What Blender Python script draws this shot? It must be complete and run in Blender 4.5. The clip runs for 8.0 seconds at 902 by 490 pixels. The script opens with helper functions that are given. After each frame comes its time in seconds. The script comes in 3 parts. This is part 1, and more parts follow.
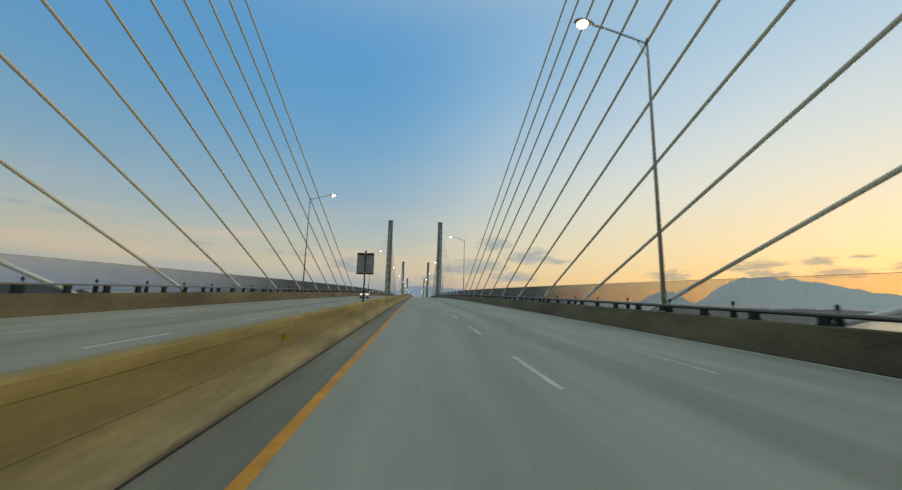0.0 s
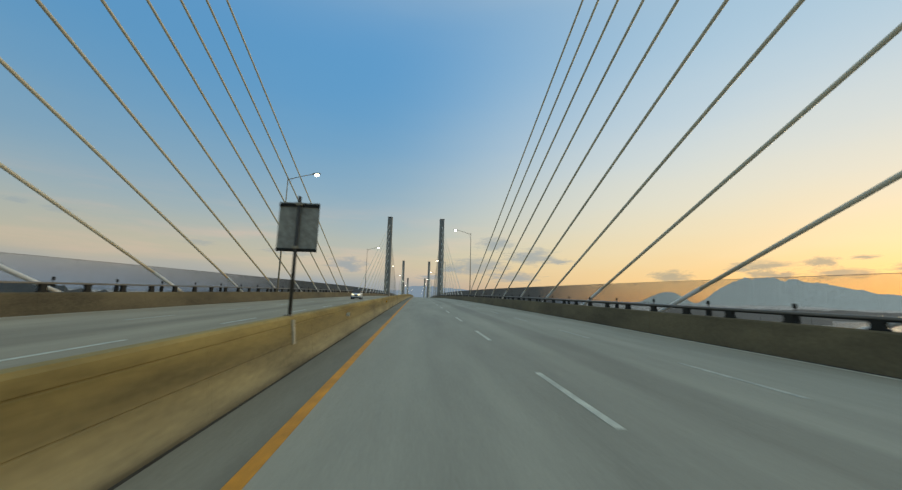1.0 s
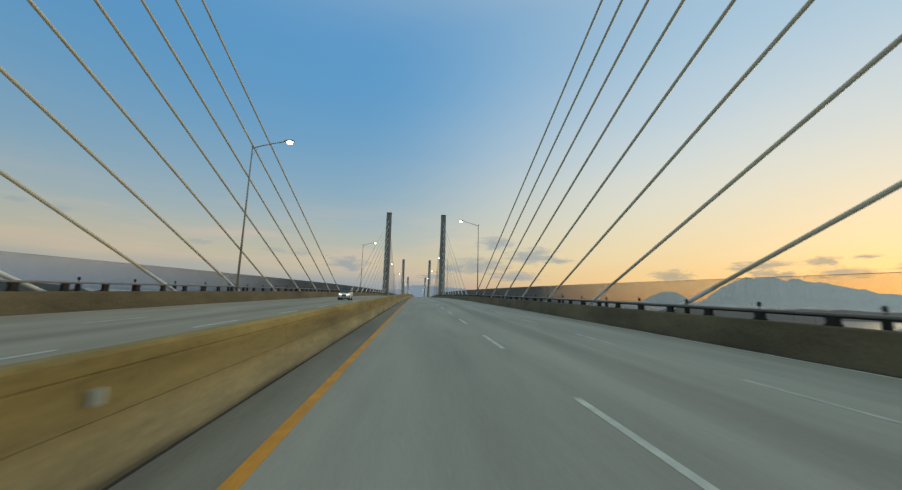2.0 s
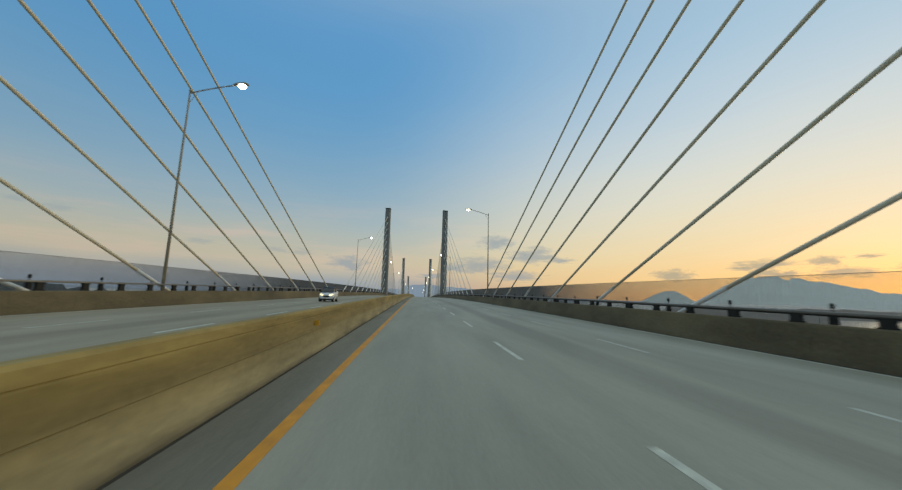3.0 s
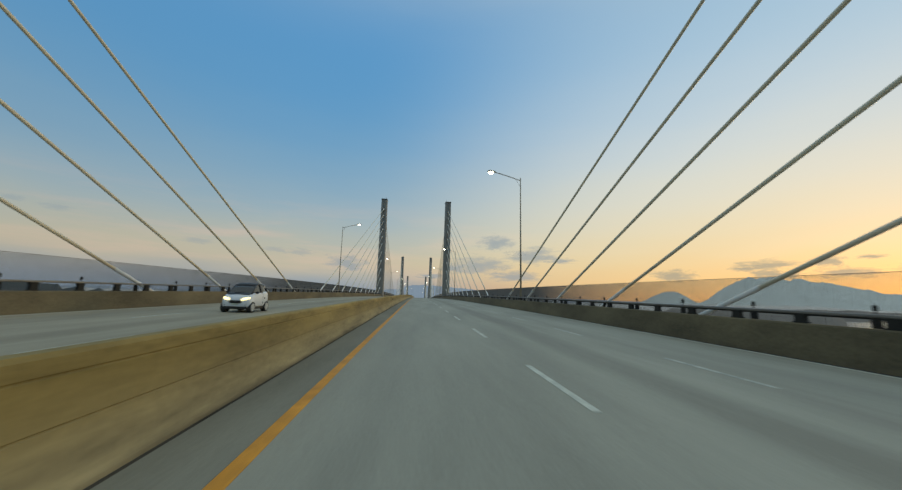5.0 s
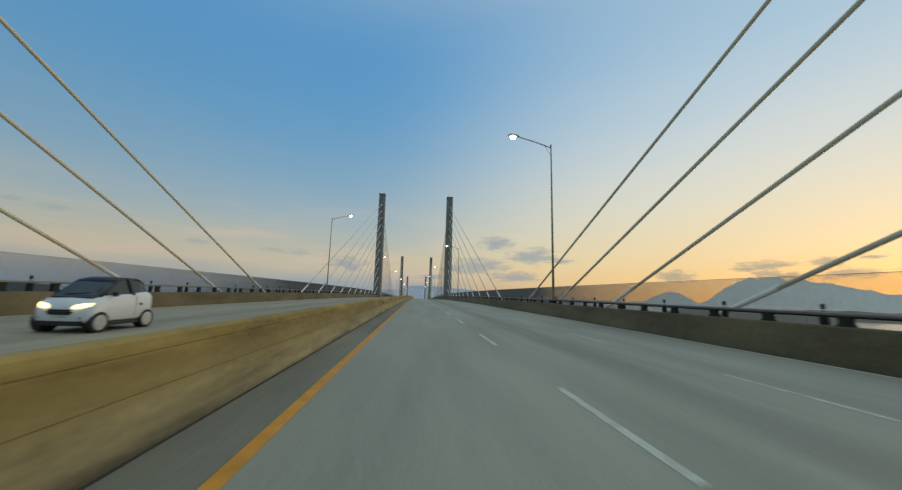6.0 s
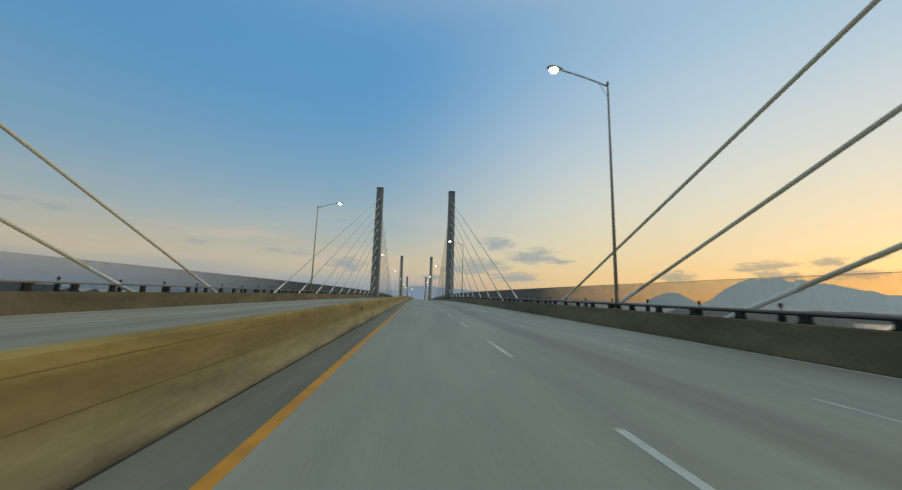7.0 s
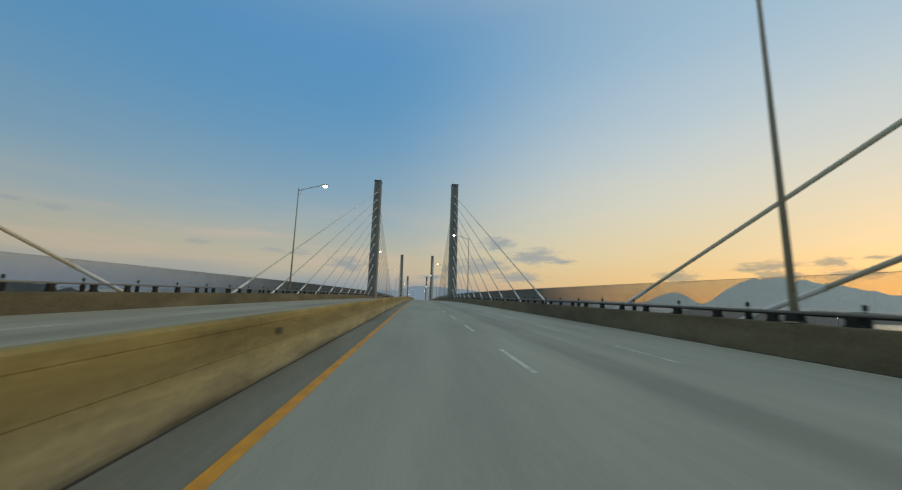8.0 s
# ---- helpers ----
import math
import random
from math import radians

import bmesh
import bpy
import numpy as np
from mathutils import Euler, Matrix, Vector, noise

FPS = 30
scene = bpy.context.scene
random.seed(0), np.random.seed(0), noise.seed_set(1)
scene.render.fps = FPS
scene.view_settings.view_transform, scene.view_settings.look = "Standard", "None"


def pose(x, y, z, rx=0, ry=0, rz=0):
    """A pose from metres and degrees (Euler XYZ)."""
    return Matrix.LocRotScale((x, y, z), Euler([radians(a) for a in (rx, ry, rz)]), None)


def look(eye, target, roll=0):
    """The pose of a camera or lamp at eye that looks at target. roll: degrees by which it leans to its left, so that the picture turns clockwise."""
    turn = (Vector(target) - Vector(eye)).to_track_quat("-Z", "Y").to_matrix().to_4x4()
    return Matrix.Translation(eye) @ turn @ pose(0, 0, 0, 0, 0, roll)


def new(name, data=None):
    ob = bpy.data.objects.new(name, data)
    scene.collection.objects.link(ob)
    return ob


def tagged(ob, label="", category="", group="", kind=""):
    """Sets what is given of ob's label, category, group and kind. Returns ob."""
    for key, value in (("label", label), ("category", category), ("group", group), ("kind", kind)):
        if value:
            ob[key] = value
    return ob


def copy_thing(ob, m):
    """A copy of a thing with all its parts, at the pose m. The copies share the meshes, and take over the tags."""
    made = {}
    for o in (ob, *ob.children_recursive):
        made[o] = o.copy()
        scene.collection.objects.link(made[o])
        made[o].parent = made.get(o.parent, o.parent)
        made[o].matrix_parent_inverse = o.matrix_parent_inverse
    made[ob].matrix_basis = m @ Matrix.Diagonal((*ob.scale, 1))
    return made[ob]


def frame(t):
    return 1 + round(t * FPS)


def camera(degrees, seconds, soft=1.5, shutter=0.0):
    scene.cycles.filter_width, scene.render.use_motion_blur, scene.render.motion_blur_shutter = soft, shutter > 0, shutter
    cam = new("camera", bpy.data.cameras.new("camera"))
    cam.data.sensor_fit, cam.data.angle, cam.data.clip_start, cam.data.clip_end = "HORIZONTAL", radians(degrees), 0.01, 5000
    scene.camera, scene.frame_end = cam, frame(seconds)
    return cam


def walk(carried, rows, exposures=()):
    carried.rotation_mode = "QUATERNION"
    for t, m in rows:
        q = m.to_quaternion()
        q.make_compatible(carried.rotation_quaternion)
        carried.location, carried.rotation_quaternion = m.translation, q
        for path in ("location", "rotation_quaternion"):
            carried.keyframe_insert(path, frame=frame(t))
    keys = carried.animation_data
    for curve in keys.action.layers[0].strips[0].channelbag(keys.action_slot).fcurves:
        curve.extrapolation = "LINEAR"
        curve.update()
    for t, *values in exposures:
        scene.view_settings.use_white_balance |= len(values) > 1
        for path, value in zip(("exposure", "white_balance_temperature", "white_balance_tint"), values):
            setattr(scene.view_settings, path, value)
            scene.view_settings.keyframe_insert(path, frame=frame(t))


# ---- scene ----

# ---------------------------------------------------------------- plan
CREST = 269.7          # where the deck is highest
BOW = 5.48e-5          # vertical curve of the deck
FALL = 0.010           # fall of the deck across, towards the east
SPEED = 9.54           # metres a second
EYE_T, EYE_X, EYE_H = (0, 4, 6, 7, 8), (2.06, 2.11, 2.17, 2.21, 2.24), (1.54, 1.465, 1.44, 1.42, 1.405)     # seconds, place across the road, height
TOWERS = (-1.5, 210.2, 423.0, 635.5)
TOWER_X, TOWER_H = 14.25, 42.8
CABLE_X = 14.2
RAIL_X, FENCE_X = {1: 13.0, -1: 13.3}, 14.75     # east 1, west -1
PARAPET_H = {1: 0.975, -1: 0.895}
LAMP_EAST, LAMP_WEST = 13.02, -13.65
MEDIAN_X = -0.30
LANE_LINES = ((4.50, 9.2), (-5.3, 12.2), (8.5, 10.6), (-9.0, 12.5))
DASH_PITCH = 7.72
Y0, Y1 = -70.0, 740.0
WATER = -46.0


def deck(y, x=0.0):
    """Height of the road surface."""
    return -BOW * (y - CREST) ** 2 - FALL * x


def tilt(y):
    """Slope of the road in degrees."""
    return math.degrees(math.atan(2 * BOW * (CREST - y)))


# ---------------------------------------------------------------- camera
cam = camera(101.5, 8.0, soft=1.3, shutter=0.4)
TURNS = (  # seconds, yaw, pitch, roll
    (0.0, -5.35, 8.80, -1.25), (0.5, -5.28, 8.81, -1.35), (1.0, -5.26, 8.78, -1.38), (1.5, -5.25, 8.74, -1.40),
    (3.0, -5.15, 8.60, -1.42), (3.5, -5.17, 8.60, -1.45), (4.0, -5.20, 8.63, -1.45), (4.5, -5.20, 8.63, -1.48),
    (6.0, -5.20, 8.74, -1.45), (6.5, -5.20, 8.76, -1.48), (7.0, -5.20, 8.80, -1.50), (7.5, -5.15, 8.82, -1.50),
    (8.0, -5.10, 8.80, -1.50))
eye = [(float(np.interp(t, EYE_T, EYE_X)), SPEED * t, float(np.interp(t, EYE_T, EYE_H))) for t, *_ in TURNS]
walk(cam, [(t, pose(x, y, deck(y, x) + h, 90 + p, r, a)) for (t, a, p, r), (x, y, h) in zip(TURNS, eye)],
     exposures=((0.0, 0.06, 6350, 3), (1.5, 0.02, 6350, 3), (3.5, 0.0, 6300, 3), (6.5, -0.04, 6300, 3), (7.5, -0.07, 6300, 3), (8.0, -0.14, 6350, 3)))

# ---------------------------------------------------------------- sky and light
SUN_AZ = radians(60)     # bearing of the sunset, to the right of the road


def srgb(r, g, b):
    """Linear colour of a tone given in 0 to 255."""
    return tuple((c / 255 / 12.92 if c < 10 else ((c / 255 + 0.055) / 1.055) ** 2.4) for c in (r, g, b)) + (1.0,)


world = bpy.data.worlds.new("dusk")
scene.world = world
world.use_nodes = True
nt = world.node_tree
nt.nodes.clear()


def wnode(kind, **inputs):
    n = nt.nodes.new("ShaderNode" + kind)
    for k, v in inputs.items():
        n.inputs[k].default_value = v
    return n


def ramp_of(stops):
    n = wnode("ValToRGB")
    el = n.color_ramp.elements
    while len(el) < len(stops):
        el.new(0.5)
    for e, (p, c) in zip(el, stops):
        e.position, e.color = p, srgb(*c)
    n.color_ramp.interpolation = "B_SPLINE"
    return n


out, bg = wnode("OutputWorld"), wnode("Background", Strength=1.0)
sky = wnode("TexSky")
sky.sky_type = "NISHITA"
sky.sun_disc = False
sky.sun_elevation = radians(1.5)
sky.sun_rotation = SUN_AZ
tc, sep = wnode("TexCoord"), wnode("SeparateXYZ")
nt.links.new(tc.outputs["Generated"], sep.inputs[0])
dot = wnode("VectorMath")
dot.operation = "DOT_PRODUCT"
dot.inputs[1].default_value = (math.sin(SUN_AZ), math.cos(SUN_AZ), 0)
nt.links.new(tc.outputs["Generated"], dot.inputs[0])
side_of = wnode("MapRange")
side_of.interpolation_type = "SMOOTHERSTEP"
side_of.inputs["From Min"].default_value, side_of.inputs["From Max"].default_value = 0.22, 1.08
nt.links.new(dot.outputs["Value"], side_of.inputs["Value"])
cool = ramp_of([(0.0, (128, 147, 168)), (0.045, (150, 160, 172)), (0.085, (201, 184, 160)), (0.13, (184, 180, 167)), (0.20, (160, 175, 184)), (0.30, (128, 163, 191)), (0.46, (98, 152, 197)), (0.64, (84, 146, 200)), (0.78, (182, 192, 200)), (1.0, (222, 221, 216))])
warm = ramp_of([(0.0, (239, 178, 112)), (0.05, (239, 193, 133)), (0.12, (237, 211, 166)), (0.25, (229, 220, 202)), (0.40, (206, 213, 220)), (0.60, (166, 196, 219)), (0.78, (205, 209, 210)), (1.0, (222, 221, 216))])
haze = wnode("TexNoise", Scale=2.2, Detail=3.0)
wisp = wnode("Math")
wisp.operation = "MULTIPLY_ADD"
wisp.inputs[1].default_value = 0.07
stretch = wnode("VectorMath")
stretch.operation = "MULTIPLY"
stretch.inputs[1].default_value = (1, 1, 5)
shift = wnode("Math")
shift.operation = "ADD"
shift.inputs[1].default_value = -0.035
nt.links.new(tc.outputs["Generated"], stretch.inputs[0])
nt.links.new(stretch.outputs[0], haze.inputs["Vector"])
nt.links.new(haze.outputs["Fac"], wisp.inputs[0])
nt.links.new(sep.outputs["Z"], wisp.inputs[2])
nt.links.new(wisp.outputs[0], shift.inputs[0])
both, with_sky = wnode("MixRGB"), wnode("MixRGB")
for r in (cool, warm):
    nt.links.new(shift.outputs[0], r.inputs[0])
nt.links.new(warm.outputs[0], both.inputs[2])
nt.links.new(side_of.outputs[0], both.inputs[0])
with_sky.inputs[0].default_value = 0.03
streaks, veil, low, thin, wisps = wnode("TexNoise", Scale=3.2, Detail=5.0, Roughness=0.6), wnode("MapRange"), wnode("ValToRGB"), wnode("Math"), wnode("MixRGB")     # thin rosy cloud veils low in the sky
flat = wnode("VectorMath")
flat.operation = thin.operation = "MULTIPLY"
flat.inputs[1].default_value = (1, 1, 8)
for k, v in (("From Min", 0.48), ("From Max", 0.74), ("To Max", 0.55)):
    veil.inputs[k].default_value = v
for p, v in ((0.09, 1.0), (0.15, 0.8)):
    low.color_ramp.elements.new(p).color = (v, v, v, 1)
low.color_ramp.elements[0].position, low.color_ramp.elements[3].position = 0.03, 0.26
low.color_ramp.elements[0].color = low.color_ramp.elements[3].color = (0, 0, 0, 1)
wisps.inputs[2].default_value = srgb(222, 188, 172)
nt.links.new(tc.outputs["Generated"], flat.inputs[0])
nt.links.new(flat.outputs[0], streaks.inputs["Vector"])
nt.links.new(streaks.outputs["Fac"], veil.inputs["Value"])
nt.links.new(sep.outputs["Z"], low.inputs[0])
nt.links.new(veil.outputs[0], thin.inputs[0])
nt.links.new(low.outputs[0], thin.inputs[1])
nt.links.new(thin.outputs[0], wisps.inputs[0])
nt.links.new(cool.outputs[0], wisps.inputs[1])
nt.links.new(wisps.outputs[0], both.inputs[1])
away = wnode("MapRange")     # the sky darkens away from the sunset
away.interpolation_type = "SMOOTHSTEP"
for k, v in (("From Min", -0.5), ("From Max", 0.35), ("To Min", 0.90), ("To Max", 1.0)):
    away.inputs[k].default_value = v
dim = wnode("VectorMath")
dim.operation = "SCALE"
nt.links.new(dot.outputs["Value"], away.inputs["Value"])
nt.links.new(both.outputs[0], dim.inputs[0])
nt.links.new(away.outputs[0], dim.inputs["Scale"])
nt.links.new(dim.outputs[0], with_sky.inputs[1])
nt.links.new(sky.outputs[0], with_sky.inputs[2])
nt.links.new(with_sky.outputs[0], bg.inputs["Color"])
nt.links.new(bg.outputs[0], out.inputs["Surface"])

sun_data = bpy.data.lights.new("sun", "SUN")
sun_data.energy, sun_data.angle, sun_data.color = 0.5, radians(14), (1.0, 0.74, 0.42)
sun = new("sun", sun_data)
sun.matrix_world = look((0, 0, 0), (-math.sin(SUN_AZ), -math.cos(SUN_AZ), -0.10))


# ---------------------------------------------------------------- materials
def mat(name, color, rough=0.7, metal=0.0, vary=0.25, scale=3.0, bump=0.0, fine=40.0, emit=0.0, emit_color=None, stretch_y=1.0, lanes=0.0, lane_x=6.5, spec=0.5):
    """A surface with grain and stains at two scales; stretch_y draws the stains out along the road, lanes adds oil stripes in the lane middles."""
    m = bpy.data.materials.new(name)
    m.use_nodes = True
    n, l = m.node_tree.nodes, m.node_tree.links
    b = n["Principled BSDF"]
    b.inputs["Metallic"].default_value, b.inputs["Specular IOR Level"].default_value = metal, spec
    tc = n.new("ShaderNodeTexCoord")
    geo = n.new("ShaderNodeNewGeometry")
    mp = n.new("ShaderNodeMapping")
    mp.inputs["Scale"].default_value = (1, stretch_y, 1)
    l.new(geo.outputs["Position"], mp.inputs["Vector"])
    big, small = n.new("ShaderNodeTexNoise"), n.new("ShaderNodeTexNoise")
    big.inputs["Scale"].default_value, small.inputs["Scale"].default_value = scale, fine
    big.inputs["Detail"].default_value, big.inputs["Roughness"].default_value = 6, 0.6
    l.new(mp.outputs[0], big.inputs["Vector"])
    l.new(geo.outputs["Position"], small.inputs["Vector"])
    add = n.new("ShaderNodeMath")
    add.operation = "MULTIPLY_ADD"
    l.new(small.outputs["Fac"], add.inputs[0])
    add.inputs[1].default_value = 0.4
    l.new(big.outputs["Fac"], add.inputs[2])
    val = add.outputs[0]
    if lanes:
        sx = n.new("ShaderNodeSeparateXYZ")
        l.new(geo.outputs["Position"], sx.inputs[0])
        ph = n.new("ShaderNodeMath")
        ph.operation = "MULTIPLY_ADD"
        l.new(sx.outputs["X"], ph.inputs[0])
        ph.inputs[1].default_value, ph.inputs[2].default_value = 2 * math.pi / 7.4, -2 * math.pi / 7.4 * lane_x
        co = n.new("ShaderNodeMath")
        co.operation = "COSINE"
        l.new(ph.outputs[0], co.inputs[0])
        mr = n.new("ShaderNodeMapRange")
        mr.interpolation_type = "SMOOTHSTEP"
        mr.inputs["From Min"].default_value, mr.inputs["From Max"].default_value = 0.78, 1.0
        mr.inputs["To Min"].default_value, mr.inputs["To Max"].default_value = 0.0, -lanes
        l.new(co.outputs[0], mr.inputs["Value"])
        a2 = n.new("ShaderNodeMath")
        a2.operation = "ADD"
        l.new(val, a2.inputs[0])
        l.new(mr.outputs[0], a2.inputs[1])
        val = a2.outputs[0]
    ramp = n.new("ShaderNodeValToRGB")
    ramp.color_ramp.elements[0].position, ramp.color_ramp.elements[1].position = 0.42, 0.98
    lo, hi = [c * (1 - vary) for c in color], [min(1, c * (1 + vary)) for c in color]
    ramp.color_ramp.elements[0].color, ramp.color_ramp.elements[1].color = (*lo, 1), (*hi, 1)
    l.new(val, ramp.inputs[0])
    l.new(ramp.outputs[0], b.inputs["Base Color"])
    rr = n.new("ShaderNodeMapRange")
    rr.inputs["To Min"].default_value, rr.inputs["To Max"].default_value = max(0, rough - 0.1), min(1, rough + 0.1)
    l.new(big.outputs["Fac"], rr.inputs["Value"])
    l.new(rr.outputs[0], b.inputs["Roughness"])
    if bump:
        bp = n.new("ShaderNodeBump")
        bp.inputs["Strength"].default_value, bp.inputs["Distance"].default_value = bump, 0.01
        l.new(small.outputs["Fac"], bp.inputs["Height"])
        l.new(bp.outputs[0], b.inputs["Normal"])
    if emit:
        b.inputs["Emission Color"].default_value = (*(emit_color or color), 1)
        b.inputs["Emission Strength"].default_value = emit
    return m


ASPHALT = mat("worn deck surfacing", (0.356, 0.342, 0.262), 0.68, bump=0.35, scale=0.7, vary=0.25, stretch_y=0.12, lanes=0.24, fine=30, spec=0.15)
GRIME = mat("grimy shoulder surfacing", (0.25, 0.24, 0.182), 0.8, scale=0.8, vary=0.35, stretch_y=0.15, fine=30, bump=0.4, spec=0.12)
DIRT = mat("dark gutter silt", (0.075, 0.066, 0.05), 0.95, scale=1.5, vary=0.6, stretch_y=0.3, fine=25, bump=0.5, spec=0.1)
WEST_ASPHALT = mat("brownish west surfacing", (0.375, 0.328, 0.228), 0.75, bump=0.35, scale=0.7, vary=0.26, stretch_y=0.12, lanes=0.16, lane_x=-7.2, fine=30, spec=0.12)
PARAPET = mat("brown weathered concrete", (0.158, 0.125, 0.066), 0.75, scale=0.6, bump=0.4, vary=0.55, stretch_y=0.35, fine=14, spec=0.3)
DECK = mat("deck concrete", (0.24, 0.23, 0.21), 0.85, scale=0.4, bump=0.2)
TOWER = mat("tower concrete", (0.275, 0.255, 0.215), 0.8, scale=0.3, bump=0.2, vary=0.2, fine=6)
STEEL = mat("galvanised steel", (0.36, 0.30, 0.205), 0.55, 0.1, scale=0.6, vary=0.15, fine=3)
DARK = mat("dark painted steel", (0.03, 0.028, 0.023), 0.7, scale=2, spec=0.15)
WIRE = mat("grey fence wire", (0.20, 0.18, 0.155), 0.6, scale=2)
RUST = mat("dull brown steel", (0.07, 0.062, 0.05), 0.6, 0.3, scale=3)
RAIL = mat("galvanised grey rail", (0.19, 0.18, 0.16), 0.38, 0.3, scale=1.5, vary=0.25)
CABLE = mat("cable sheathing", (0.77, 0.68, 0.49), 0.45, scale=0.15, vary=0.12, fine=0.7)
SHEATH = mat("white pipe", (0.84, 0.80, 0.70), 0.4, scale=1, vary=0.08)
WHITE = mat("white road paint", (0.58, 0.58, 0.46), 0.7, scale=3, fine=30, vary=0.35)
FADED = mat("faded white road paint", (0.47, 0.47, 0.38), 0.75, scale=3, fine=30, vary=0.4)
YELLOW = mat("yellow road paint", (0.66, 0.29, 0.02), 0.7, scale=3, fine=30, vary=0.3)
LAMP_ON = mat("lamp glass", (1.0, 0.88, 0.66), 0.3, emit=9)
ALU = mat("sign back aluminium", (0.34, 0.315, 0.25), 0.6, 0.1, scale=9, vary=0.4)
AMBER = mat("amber reflector", (0.85, 0.42, 0.03), 0.3, vary=0.15)
GRIMY = mat("grimy reflector", (0.30, 0.24, 0.13), 0.5, vary=0.3)
PALE = mat("pale reflector", (0.80, 0.76, 0.60), 0.3, vary=0.1)
STRAP = mat("weathered pale strap", (0.50, 0.44, 0.30), 0.6, vary=0.3, scale=8)
WATERM = mat("silty river water", (0.20, 0.21, 0.20), 0.45, scale=0.02, bump=0.04, fine=0.6, spec=0.3)
# where far land glows, its emission paints in the haze of distance
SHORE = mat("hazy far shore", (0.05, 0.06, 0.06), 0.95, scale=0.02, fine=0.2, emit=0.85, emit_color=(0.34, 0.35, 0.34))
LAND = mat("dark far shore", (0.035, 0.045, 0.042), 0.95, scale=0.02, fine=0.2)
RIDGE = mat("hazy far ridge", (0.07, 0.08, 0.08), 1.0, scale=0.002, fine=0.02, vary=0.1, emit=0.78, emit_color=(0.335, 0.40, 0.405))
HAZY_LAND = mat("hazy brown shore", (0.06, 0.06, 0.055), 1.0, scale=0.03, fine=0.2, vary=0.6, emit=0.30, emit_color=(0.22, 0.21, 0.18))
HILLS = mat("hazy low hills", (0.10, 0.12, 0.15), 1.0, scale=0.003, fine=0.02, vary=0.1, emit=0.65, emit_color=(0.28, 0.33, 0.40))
FOOTHILLS = mat("wooded hills in painted haze", (0.06, 0.08, 0.09), 1.0, scale=0.003, fine=0.02, vary=0.1, emit=0.65, emit_color=(0.21, 0.26, 0.33))
CAR_WHITE = mat("white car paint", (0.78, 0.78, 0.76), 0.25, vary=0.04, scale=1)
CAR_DARK = mat("black plastic", (0.02, 0.02, 0.02), 0.45, scale=4)
TYRE = mat("tyre rubber", (0.025, 0.025, 0.025), 0.8, scale=6)
RIM = mat("pale wheel cover", (0.55, 0.54, 0.50), 0.45, 0.2, scale=4)
HEADLIGHT = mat("headlight glass", (1.0, 0.78, 0.36), 0.2, emit=2.2)
CAR_GLASS = mat("tinted car glass", (0.022, 0.032, 0.033), 0.08, scale=2, vary=0.2)


